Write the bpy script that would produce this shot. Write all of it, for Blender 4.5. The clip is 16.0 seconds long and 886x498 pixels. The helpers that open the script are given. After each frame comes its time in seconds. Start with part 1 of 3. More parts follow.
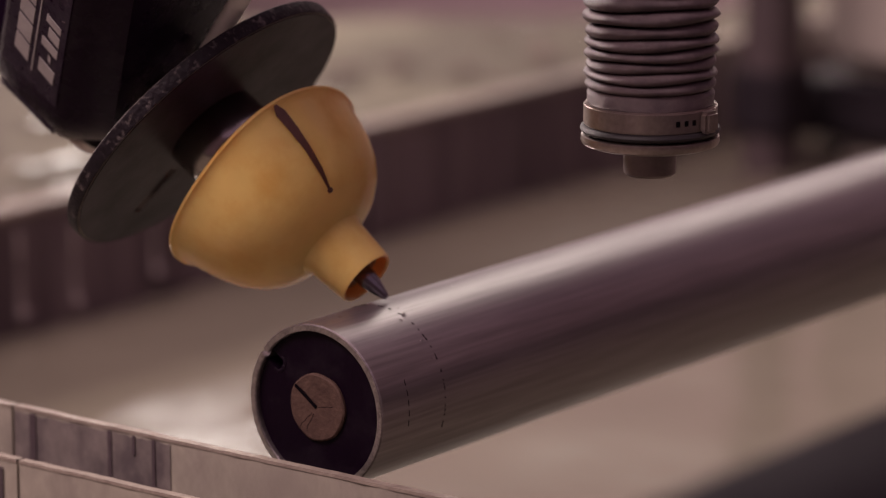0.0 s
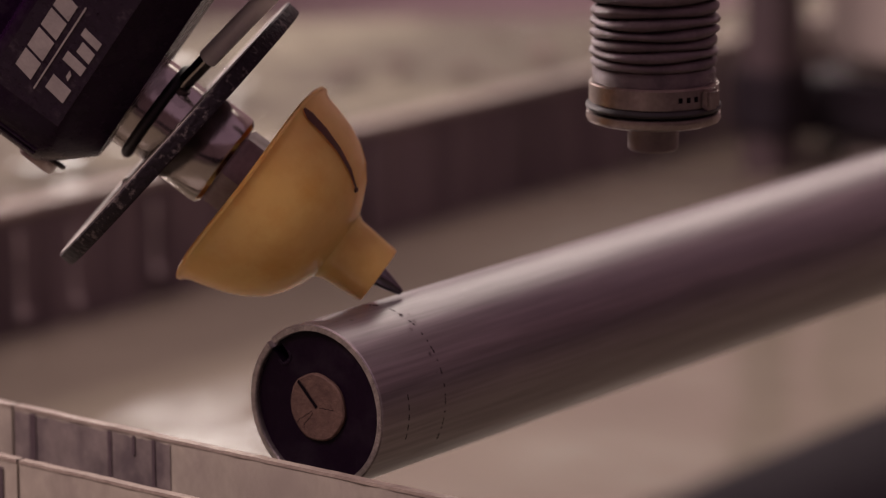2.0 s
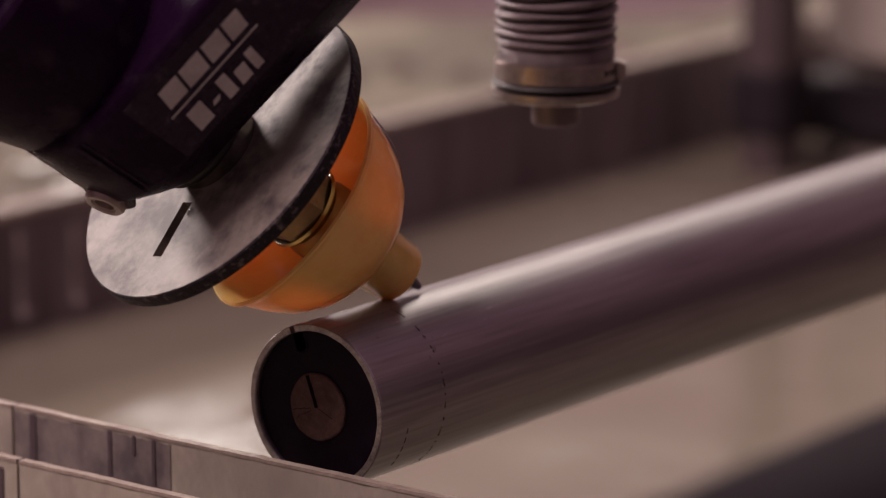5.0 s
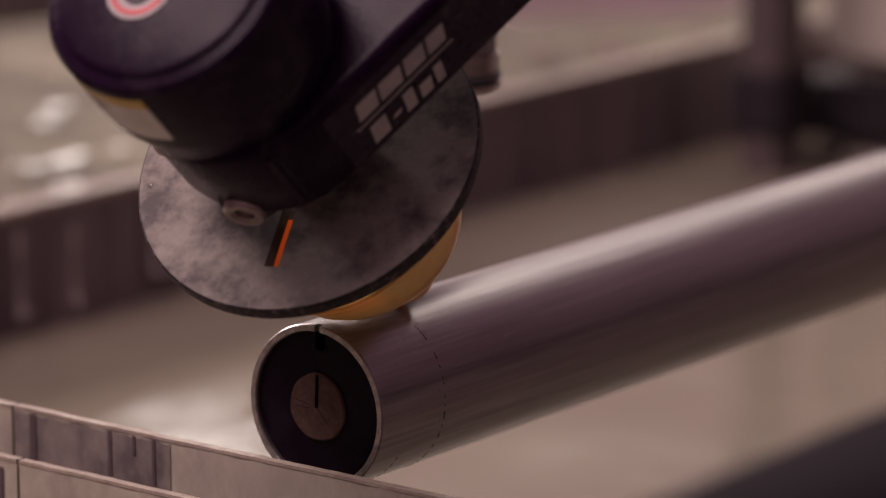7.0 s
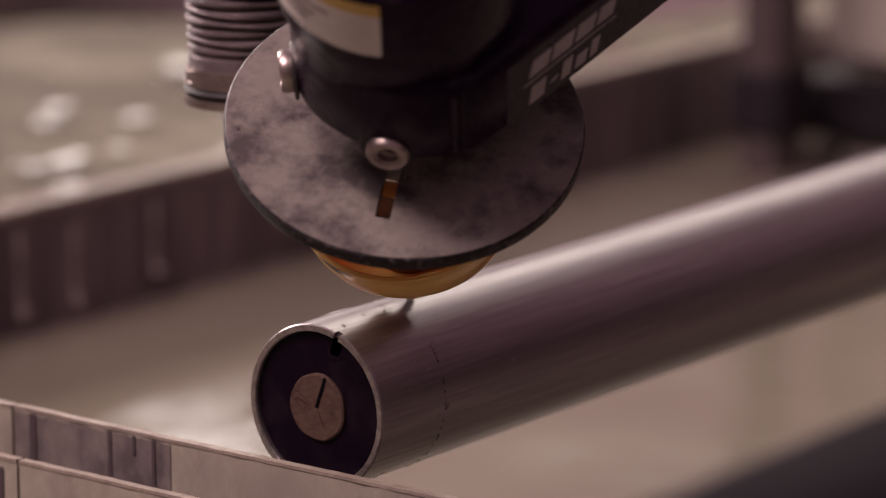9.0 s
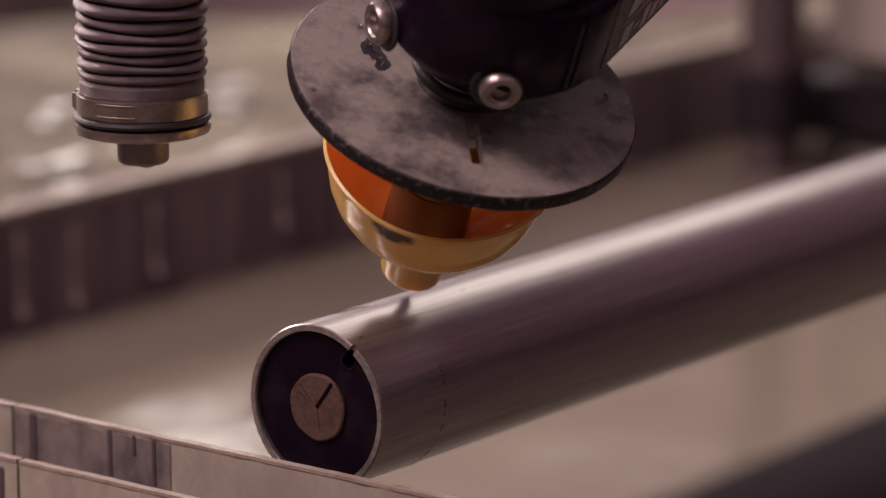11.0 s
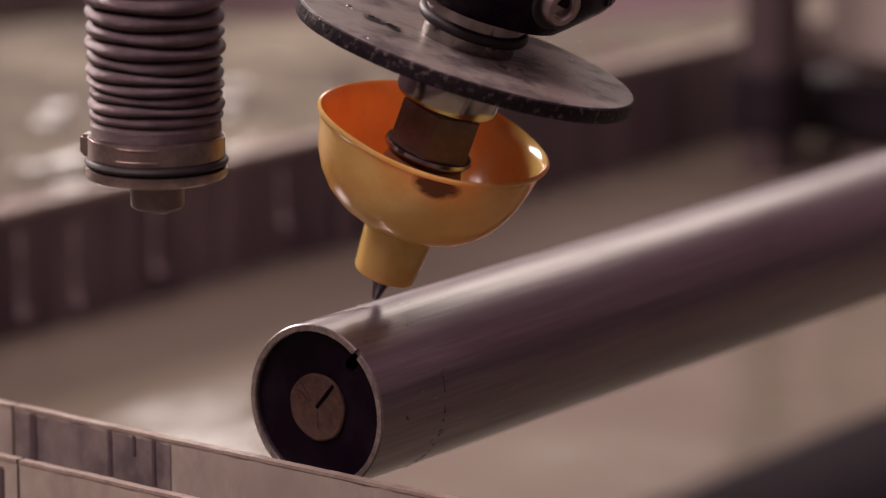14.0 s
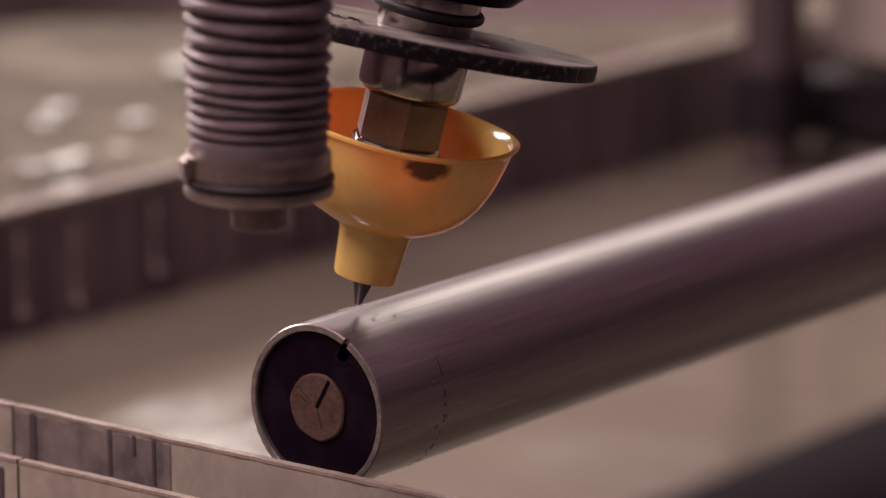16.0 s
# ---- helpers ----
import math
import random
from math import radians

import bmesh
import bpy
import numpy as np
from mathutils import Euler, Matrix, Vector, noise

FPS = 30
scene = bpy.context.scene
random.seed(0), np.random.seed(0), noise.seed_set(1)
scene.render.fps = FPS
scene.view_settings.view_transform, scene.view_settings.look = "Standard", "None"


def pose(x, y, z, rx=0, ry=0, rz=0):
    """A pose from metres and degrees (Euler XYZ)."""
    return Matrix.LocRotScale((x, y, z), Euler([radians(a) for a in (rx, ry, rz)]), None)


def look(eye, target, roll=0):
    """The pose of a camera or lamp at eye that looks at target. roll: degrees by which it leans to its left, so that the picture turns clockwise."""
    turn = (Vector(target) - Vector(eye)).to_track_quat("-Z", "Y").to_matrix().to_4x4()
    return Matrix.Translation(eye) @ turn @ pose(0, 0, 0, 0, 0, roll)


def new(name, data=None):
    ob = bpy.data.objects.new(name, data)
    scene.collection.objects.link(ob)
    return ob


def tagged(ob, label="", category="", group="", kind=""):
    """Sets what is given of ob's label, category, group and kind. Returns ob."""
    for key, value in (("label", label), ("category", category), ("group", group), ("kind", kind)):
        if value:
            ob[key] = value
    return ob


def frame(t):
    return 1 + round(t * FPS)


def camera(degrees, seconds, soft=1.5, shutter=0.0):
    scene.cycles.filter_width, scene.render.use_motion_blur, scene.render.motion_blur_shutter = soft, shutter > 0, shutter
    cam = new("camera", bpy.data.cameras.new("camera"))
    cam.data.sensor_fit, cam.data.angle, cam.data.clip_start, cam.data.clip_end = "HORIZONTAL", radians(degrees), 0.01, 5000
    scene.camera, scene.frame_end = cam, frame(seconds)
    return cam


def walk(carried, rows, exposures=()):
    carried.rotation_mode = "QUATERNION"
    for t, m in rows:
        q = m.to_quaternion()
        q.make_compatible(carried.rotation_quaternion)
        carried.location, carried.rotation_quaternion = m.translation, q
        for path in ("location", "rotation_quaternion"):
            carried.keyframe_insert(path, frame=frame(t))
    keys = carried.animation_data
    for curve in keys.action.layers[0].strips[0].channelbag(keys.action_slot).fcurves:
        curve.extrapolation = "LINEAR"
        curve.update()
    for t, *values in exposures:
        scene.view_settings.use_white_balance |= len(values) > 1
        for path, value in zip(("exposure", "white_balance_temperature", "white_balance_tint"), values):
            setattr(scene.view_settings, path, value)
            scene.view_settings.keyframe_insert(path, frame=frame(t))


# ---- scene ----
EXPO, KELVIN, TINT = 0.19, 6500, 43
AMBIENT = 0.42
# eye, target, width, height, watts, colour: a window in the west wall, one in the north wall, an added glint light, an
# added overhead fill
LAMPS = (
    ((-4.95, 1.25, 2.20), (-3.95, 1.25, 2.0), 2.2, 1.2, 460, (1.0, 0.985, 0.78)),
    ((-2.0, 5.10, 2.9), (-1.8, 4.1, 2.5), 3.4, 1.2, 60, (0.90, 1.0, 0.74)),
    # added out of view so that water and puddles reflect a glint
    ((-4.68, 5.10, 1.42), (-4.53, 4.1, 1.34), 0.58, 0.95, 8.0, (0.92, 1.0, 0.78)),
    # fill light added overhead for slats, disc and cup
    ((-0.8, -2.0, 3.0), (-0.4, -1.0, 1.6), 2.4, 1.2, 104, (1.0, 0.88, 0.73)),
)

cam = camera(13.75, 16.0, 1.2, 0.5)
EYE = (0.66931, -0.81716, 0.28351)
AIM = look(EYE, (0.00912, 0.05052, 0.04064))
cam.data.dof.use_dof = True
cam.data.dof.focus_distance = 1.075
cam.data.dof.aperture_fstop = 8.0
walk(cam, [(0.0, AIM), (16.0, AIM)], [(0.0, EXPO, KELVIN, TINT), (16.0, EXPO, KELVIN, TINT)])

# ---- world and lamps ----
world = bpy.data.worlds.new("hall_air")
scene.world = world
world.use_nodes = True
world.node_tree.nodes["Background"].inputs[0].default_value = (0.66, 0.47, 0.52, 1)
world.node_tree.nodes["Background"].inputs[1].default_value = AMBIENT


def area_lamp(name, eye, target, w, h, watts, colour):
    d = bpy.data.lights.new(name, "AREA")
    d.shape, d.size, d.size_y, d.energy, d.color = "RECTANGLE", w, h, watts, colour
    ob = new(name, d)
    ob.matrix_world = look(eye, target)
    return ob


for eye, target, w, h, watts, colour in LAMPS:
    area_lamp("key_and_fill_lamp", eye, target, w, h, watts, colour)


# ---- materials ----
def material(name, base, rough=0.5, metal=0.0, grain=300.0, vary=0.25, stain=20.0, stain_col=None, stain_amt=0.4,
             bump=0.15, stretch=(1, 1, 1), sss=0.0, rough_vary=0.15, coat=0.0, alpha_trans=0.0, spec=0.5, thresh=(0.42, 0.68)):
    m = bpy.data.materials.new(name)
    m.use_nodes = True
    nt = m.node_tree
    n, l = nt.nodes, nt.links
    b = n["Principled BSDF"]
    tc = n.new("ShaderNodeTexCoord")
    mp = n.new("ShaderNodeMapping")
    mp.inputs["Scale"].default_value = stretch
    l.new(tc.outputs["Object"], mp.inputs["Vector"])
    g = n.new("ShaderNodeTexNoise")
    g.inputs["Scale"].default_value, g.inputs["Detail"].default_value = grain, 6
    l.new(mp.outputs[0], g.inputs["Vector"])
    s = n.new("ShaderNodeTexNoise")
    s.inputs["Scale"].default_value, s.inputs["Detail"].default_value = stain, 8
    s.inputs["Roughness"].default_value = 0.62
    l.new(mp.outputs[0], s.inputs["Vector"])
    lo = n.new("ShaderNodeMix")
    lo.data_type = "RGBA"
    lo.inputs["A"].default_value = (*[c * (1 - vary) for c in base], 1)
    lo.inputs["B"].default_value = (*[min(1, c * (1 + vary)) for c in base], 1)
    l.new(g.outputs["Fac"], lo.inputs["Factor"])
    rp = n.new("ShaderNodeMapRange")
    rp.inputs["From Min"].default_value, rp.inputs["From Max"].default_value = thresh
    rp.inputs["To Max"].default_value = stain_amt
    l.new(s.outputs["Fac"], rp.inputs["Value"])
    mx = n.new("ShaderNodeMix")
    mx.data_type = "RGBA"
    sc = stain_col or [c * 0.45 for c in base]
    mx.inputs["B"].default_value = (*sc, 1)
    l.new(rp.outputs[0], mx.inputs["Factor"])
    l.new(lo.outputs["Result"], mx.inputs["A"])
    l.new(mx.outputs["Result"], b.inputs["Base Color"])
    rr = n.new("ShaderNodeMapRange")
    rr.inputs["To Min"].default_value, rr.inputs["To Max"].default_value = max(0.02, rough - rough_vary), min(1, rough + rough_vary)
    l.new(s.outputs["Fac"], rr.inputs["Value"])
    l.new(rr.outputs[0], b.inputs["Roughness"])
    b.inputs["Metallic"].default_value = metal
    b.inputs["Coat Weight"].default_value = coat
    b.inputs["Specular IOR Level"].default_value = spec
    if sss:
        b.inputs["Subsurface Weight"].default_value = sss
        b.inputs["Subsurface Radius"].default_value = (0.006, 0.0025, 0.0008)
        b.inputs["Subsurface Scale"].default_value = 1.0
    if bump:
        bp = n.new("ShaderNodeBump")
        bp.inputs["Strength"].default_value, bp.inputs["Distance"].default_value = bump, 0.0006
        l.new(g.outputs["Fac"], bp.inputs["Height"])
        l.new(bp.outputs[0], b.inputs["Normal"])
    if alpha_trans:
        tr = n.new("ShaderNodeBsdfTranslucent")
        tr.inputs["Color"].default_value = (min(1, base[0] * 1.15), base[1] * 0.52, base[2] * 0.5, 1)
        ms = n.new("ShaderNodeMixShader")
        ms.inputs[0].default_value = alpha_trans
        l.new(b.outputs[0], ms.inputs[1])
        l.new(tr.outputs[0], ms.inputs[2])
        l.new(ms.outputs[0], n["Material Output"].inputs["Surface"])
    return m


M = {
    "tube": material("tube_steel", (0.265, 0.235, 0.240), 0.36, 0.72, 700, 0.5, 75, (0.165, 0.138, 0.152), 0.75, 0.10, (1, 1, 0.035), rough_vary=0.16),
    "cut_steel": material("cut_steel", (0.50, 0.46, 0.44), 0.34, 0.9, 1500, 0.4, 300, (0.10, 0.085, 0.085), 0.6, bump=0.4),
    "filler": material("black_filler", (0.006, 0.0018, 0.007), 0.42, 0, 700, 0.4, 60, (0.022, 0.016, 0.022), 0.5, spec=0.09, thresh=(0.5, 0.72)),
    "core": material("wood_core", (0.098, 0.058, 0.045), 0.75, 0, 900, 0.4, 240, (0.05, 0.027, 0.023), 0.7, 0.5, spec=0.2),
    "slit": material("dark_slit", (0.006, 0.004, 0.006), 0.9, 0, bump=0, spec=0.03),
    "housing": material("black_housing", (0.011, 0.003, 0.014), 0.27, 0.0, 700, 0.5, 70, (0.075, 0.06, 0.07), 0.5, 0.2, thresh=(0.55, 0.8), spec=0.08),
    "plate": material("black_plate", (0.018, 0.009, 0.022), 0.30, 0.0, 500, 0.5, 260, (0.13, 0.105, 0.125), 0.6, 0.06, thresh=(0.55, 0.8), spec=0.14),
    "disc": material("rubber_disc", (0.225, 0.20, 0.175), 0.56, 0.0, 420, 0.25, 60, (0.05, 0.038, 0.042), 0.88, 0.14, thresh=(0.47, 0.64), rough_vary=0.14, spec=0.3),
    "disc_edge": material("disc_edge", (0.014, 0.010, 0.014), 0.55, 0.0, 500, 0.6, 420, (0.17, 0.145, 0.14), 0.75, 1.0, thresh=(0.54, 0.68), spec=0.2),
    # the disc's lower face, its shade put into a near-black colour
    "disc_under": material("shaded_underside", (0.030, 0.017, 0.028), 0.45, 0.0, 400, 0.3, 34, (0.004, 0.003, 0.004), 0.7, 0.12, spec=0.12),
    "cup": material("amber_cup", (0.93, 0.75, 0.24), 0.15, 0.0, 150, 0.10, 46, (0.74, 0.42, 0.07), 0.7, 0.07, alpha_trans=0.35, thresh=(0.46, 0.7), rough_vary=0.1),
    # amber cup plastic, with the shade inside the cup put into its brown
    "sleeve": material("shaded_amber_sleeve", (0.26, 0.115, 0.045), 0.4, 0, 300, 0.2, 70, (0.12, 0.05, 0.03), 0.5),
    "post": material("post_paint", (0.085, 0.062, 0.066), 0.6, 0, 200, 0.2, spec=0.3),
    # pale base colour stands in for highlights on wet drips
    "streak": material("glint_streak", (0.34, 0.28, 0.27), 0.2, 0, 300, 0.2, spec=0.8),
    "wet_patch": material("wet_patch", (0.022, 0.016, 0.02), 0.3, 0, 300, 0.2, spec=0.25),
    "cup_line": material("brown_dirt", (0.085, 0.030, 0.018), 0.4, 0.0, 300, 0.4),
    "slat_mark": material("cutting_mark", (0.085, 0.062, 0.07), 0.55, 0.0, 300, 0.4),
    "cup_stain": material("dark_stain", (0.035, 0.020, 0.012), 0.45, 0.0, 300, 0.4),
    "steel": material("bright_steel", (0.37, 0.345, 0.32), 0.15, 1.0, 700, 0.12, 60, (0.22, 0.185, 0.185), 0.55, 0.05, rough_vary=0.08),
    "nut": material("dull_nut", (0.23, 0.19, 0.19), 0.48, 0.6, 600, 0.25, 80, (0.11, 0.075, 0.07), 0.6, 0.12),
    "carbide": material("carbide", (0.16, 0.15, 0.17), 0.25, 0.95, 900, 0.2, bump=0.05),
    "rubber": material("black_rubber", (0.016, 0.013, 0.015), 0.55, 0, 900, 0.4),
    "bellows": material("bellows_fabric", (0.128, 0.094, 0.10), 0.38, 0.0, 900, 0.4, 90, (0.055, 0.038, 0.045), 0.7, 0.6, thresh=(0.44, 0.6), rough_vary=0.2),
    "clamp": material("clamp_steel", (0.40, 0.34, 0.315), 0.34, 0.9, 700, 0.25, 80, (0.15, 0.115, 0.11), 0.65, 0.12),
    "white": material("white_print", (0.36, 0.33, 0.325), 0.5, 0, 900, 0.2, 90, (0.22, 0.20, 0.2), 0.5, 0),
    "red": material("red_print", (0.55, 0.05, 0.05), 0.5, 0, 900, 0.2, bump=0),
    "label": material("sticker", (0.62, 0.58, 0.55), 0.45, 0, 500, 0.1, 60, (0.4, 0.36, 0.34), 0.4, 0),
    "label_gold": material("sticker_gold", (0.55, 0.36, 0.08), 0.45, 0, 500, 0.1, bump=0),
    "hose": material("white_hose", (0.86, 0.84, 0.79), 0.35, 0, 300, 0.1, 40, (0.7, 0.66, 0.6), 0.4, 0.05),
    "slat": material("slat_steel", (0.35, 0.32, 0.262), 0.6, 0.0, 260, 0.25, 34, (0.225, 0.195, 0.17), 0.7, 0.35, (1, 1, 0.6), thresh=(0.45, 0.65)),
    "slat_dark": material("slat_grime", (0.20, 0.172, 0.16), 0.5, 0.0, 240, 0.35, 75, (0.085, 0.068, 0.075), 0.8, 0.45, (1, 1, 0.7), thresh=(0.44, 0.62)),
    "slat_edge": material("slat_edge", (0.34, 0.29, 0.24), 0.42, 0.2, 500, 0.35, 70, (0.20, 0.155, 0.13), 0.7, 0.4),
    "wall": material("tank_wall_steel", (0.19, 0.145, 0.15), 0.5, 0.1, 60, 0.25, 20, (0.085, 0.062, 0.07), 0.8, 0.3, (1, 1, 0.10), thresh=(0.40, 0.62)),
    "rim": material("pale_rim", (0.30, 0.25, 0.21), 0.4, 0.2, 80, 0.3, 9, (0.14, 0.11, 0.10), 0.6, 0.3),
    "ledge": material("wet_ledge", (0.082, 0.066, 0.042), 0.66, 0, 60, 0.25, 9, (0.21, 0.196, 0.132), 0.85, 0.25, thresh=(0.50, 0.62), rough_vary=0.2, spec=0.3),
    "hall_floor": material("hall_floor", (0.052, 0.043, 0.032), 0.7, 0, 60, 0.25, 3, (0.08, 0.066, 0.05), 0.7, 0.25, spec=0.2),
    # mauve chosen to tint what the tube's lower side reflects
    "hall_wall": material("hall_wall", (0.31, 0.21, 0.23), 0.8, 0, 8, 0.15, 1.5, (0.2, 0.135, 0.15), 0.5, 0),
    "machine_dark": material("machine_black", (0.02, 0.015, 0.02), 0.6, 0, 200, 0.3, spec=0.2),
    "machine_light": material("machine_grey", (0.40, 0.36, 0.32), 0.5, 0, 120, 0.1, 12, (0.3, 0.25, 0.24), 0.4),
    "pipe_dark": material("dark_pipe", (0.006, 0.003, 0.006), 0.7, 0.0, 200, 0.3, 30, spec=0.04),
}


def puddle_material():
    m = bpy.data.materials.new("puddle_water")
    m.use_nodes = True
    n, l = m.node_tree.nodes, m.node_tree.links
    b = n["Principled BSDF"]
    b.inputs["Base Color"].default_value, b.inputs["Roughness"].default_value, b.inputs["IOR"].default_value = (0.13, 0.105, 0.08, 1), 0.06, 1.33
    tc, w, bp = n.new("ShaderNodeTexCoord"), n.new("ShaderNodeTexNoise"), n.new("ShaderNodeBump")
    w.inputs["Scale"].default_value = 60
    l.new(tc.outputs["Object"], w.inputs["Vector"])
    bp.inputs["Strength"].default_value, bp.inputs["Distance"].default_value = 0.6, 0.0009
    l.new(w.outputs["Fac"], bp.inputs["Height"])
    l.new(bp.outputs[0], b.inputs["Normal"])
    return m


def water_material():
    m = bpy.data.materials.new("tank_water")
    m.use_nodes = True
    n, l = m.node_tree.nodes, m.node_tree.links
    b = n["Principled BSDF"]
    tc = n.new("ShaderNodeTexCoord")
    big = n.new("ShaderNodeTexNoise")
    big.inputs["Scale"].default_value, big.inputs["Detail"].default_value = 7, 4
    l.new(tc.outputs["Object"], big.inputs["Vector"])
    cr = n.new("ShaderNodeMix")
    cr.data_type = "RGBA"
    cr.inputs["A"].default_value, cr.inputs["B"].default_value = (0.132, 0.117, 0.088, 1), (0.204, 0.182, 0.138, 1)
    l.new(big.outputs["Fac"], cr.inputs["Factor"])
    l.new(cr.outputs["Result"], b.inputs["Base Color"])
    b.inputs["Roughness"].default_value = 0.17
    b.inputs["IOR"].default_value = 1.33
    w = n.new("ShaderNodeTexNoise")
    w.inputs["Scale"].default_value, w.inputs["Detail"].default_value = 16, 3
    l.new(tc.outputs["Object"], w.inputs["Vector"])
    bp = n.new("ShaderNodeBump")
    bp.inputs["Strength"].default_value, bp.inputs["Distance"].default_value = 0.5, 0.003
    l.new(w.outputs["Fac"], bp.inputs["Height"])
    l.new(bp.outputs[0], b.inputs["Normal"])
    return m


def drop_material():
    m = bpy.data.materials.new("water_drop")
    m.use_nodes = True
    b = m.node_tree.nodes["Principled BSDF"]
    b.inputs["Transmission Weight"].default_value = 1.0
    b.inputs["IOR"].default_value = 1.33
    b.inputs["Roughness"].default_value = 0.03
    return m


def smear_material():
    """Dirt that thins out from its middle."""
    m = bpy.data.materials.new("dirt_smear")
    m.use_nodes = True
    n, l = m.node_tree.nodes, m.node_tree.links
    b = n["Principled BSDF"]
    b.inputs["Base Color"].default_value, b.inputs["Roughness"].default_value = (0.030, 0.016, 0.011, 1), 0.5
    tc, g, no = n.new("ShaderNodeTexCoord"), n.new("ShaderNodeTexGradient"), n.new("ShaderNodeTexNoise")
    g.gradient_type = "SPHERICAL"
    mp = n.new("ShaderNodeMapping")
    mp.inputs["Scale"].default_value = (118, 118, 200)
    l.new(tc.outputs["Object"], mp.inputs["Vector"])
    l.new(mp.outputs[0], g.inputs["Vector"])
    no.inputs["Scale"].default_value = 420
    l.new(tc.outputs["Object"], no.inputs["Vector"])
    mu = n.new("ShaderNodeMath")
    mu.operation = "MULTIPLY"
    l.new(g.outputs["Fac"], mu.inputs[0])
    l.new(no.outputs["Fac"], mu.inputs[1])
    rg = n.new("ShaderNodeMapRange")
    rg.inputs["From Min"].default_value, rg.inputs["From Max"].default_value = 0.015, 0.20
    rg.inputs["To Max"].default_value = 0.8
    l.new(mu.outputs[0], rg.inputs["Value"])
    l.new(rg.outputs[0], b.inputs["Alpha"])
    return m


def weave(m, radius, pitch):
    """Fine woven relief round the z axis, threads a pitch apart."""
    n, l = m.node_tree.nodes, m.node_tree.links
    b = n["Principled BSDF"]
    tc, sep = n.new("ShaderNodeTexCoord"), n.new("ShaderNodeSeparateXYZ")
    l.new(tc.outputs["Object"], sep.inputs[0])

    def op(kind, x, y=None):
        q = n.new("ShaderNodeMath")
        q.operation = kind
        for i, v in enumerate((x, y)):
            if v is None:
                continue
            if isinstance(v, (int, float)):
                q.inputs[i].default_value = v
            else:
                l.new(v, q.inputs[i])
        return q.outputs[0]
    round_ = op("MULTIPLY", op("ARCTAN2", sep.outputs["Y"], sep.outputs["X"]), round(2 * math.pi * radius / pitch))
    up = op("MULTIPLY", sep.outputs["Z"], 2 * math.pi / pitch)
    h = op("MULTIPLY", op("SINE", round_), op("SINE", up))
    bp = n.new("ShaderNodeBump")
    bp.inputs["Strength"].default_value, bp.inputs["Distance"].default_value = 0.7, 0.00016
    l.new(h, bp.inputs["Height"])
    old = b.inputs["Normal"].links[0].from_socket
    l.new(old, bp.inputs["Normal"])
    l.new(bp.outputs[0], b.inputs["Normal"])


weave(M["bellows"], 0.019, 0.0007)
M["puddle"] = puddle_material()
M["water"], M["drop"], M["smear"] = water_material(), drop_material(), smear_material()


# ---- mesh tools ----
def mesh_of(name, bm, mat, smooth=True):
    bmesh.ops.recalc_face_normals(bm, faces=bm.faces)
    me = bpy.data.meshes.new(name)
    bm.to_mesh(me)
    bm.free()
    for p in me.polygons:
        p.use_smooth = smooth
    me.materials.append(mat)
    return me


def sharpen(me, deg=35):
    me.set_sharp_from_angle(angle=radians(deg))


def part(name, bm, mat, parent=None, label="", m=None, smooth=True):
    me = mesh_of(name, bm, mat, smooth)
    if smooth:
        sharpen(me)
    ob = new(name, me)
    ob.parent = parent
    if m is not None:
        ob.matrix_basis = m
    if label:
        tagged(ob, label)
    return ob


def thing(name, label, category, m=None, group="", kind=""):
    ob = new(name)
    ob.empty_display_size = 0.02
    if m is not None:
        ob.matrix_basis = m
    return tagged(ob, label, category, group, kind)


def lathe(profile, seg=96, closed=True, wob=None):
    """A solid of revolution about z from (radius, height) pairs; wob(a, r, z) gives a moved radius and height."""
    bm = bmesh.new()
    rings = []
    for r, z in profile:
        ring = []
        if r < 1e-6:
            ring = [bm.verts.new((0, 0, z))] * seg
        else:
            for i in range(seg):
                a = 2 * math.pi * i / seg
                rr, zz = wob(a, r, z) if wob else (r, z)
                ring.append(bm.verts.new((rr * math.cos(a), rr * math.sin(a), zz)))
        rings.append(ring)
    pairs = list(zip(rings, rings[1:]))
    if closed:
        pairs.append((rings[-1], rings[0]))
    for A, B in pairs:
        for i in range(seg):
            j = (i + 1) % seg
            vs = []
            for v in (A[i], A[j], B[j], B[i]):
                if v not in vs:
                    vs.append(v)
            if len(vs) > 2:
                try:
                    bm.faces.new(vs)
                except ValueError:
                    pass
    return bm


def box(x0, x1, y0, y1, z0, z1, bevel=0.0, seg=2):
    bm = bmesh.new()
    bmesh.ops.create_cube(bm, size=1.0)
    for v in bm.verts:
        v.co = ((x0 + x1) / 2 + v.co.x * (x1 - x0), (y0 + y1) / 2 + v.co.y * (y1 - y0), (z0 + z1) / 2 + v.co.z * (z1 - z0))
    if bevel:
        bmesh.ops.bevel(bm, geom=bm.edges[:], offset=bevel, segments=seg, affect="EDGES")
    return bm


def extrude_outline(pts, z0, z1, bevel=0.0, seg=3):
    bm = bmesh.new()
    vs = [bm.verts.new((x, y, z0)) for x, y in pts]
    f = bm.faces.new(vs)
    r = bmesh.ops.extrude_face_region(bm, geom=[f])
    for g in r["geom"]:
        if isinstance(g, bmesh.types.BMVert):
            g.co.z = z1
    bm.normal_update()
    if bevel:
        ed = [e for e in bm.edges if abs(e.verts[0].co.z - e.verts[1].co.z) < 1e-7]
        bmesh.ops.bevel(bm, geom=ed, offset=bevel, segments=seg, affect="EDGES")
    return bm


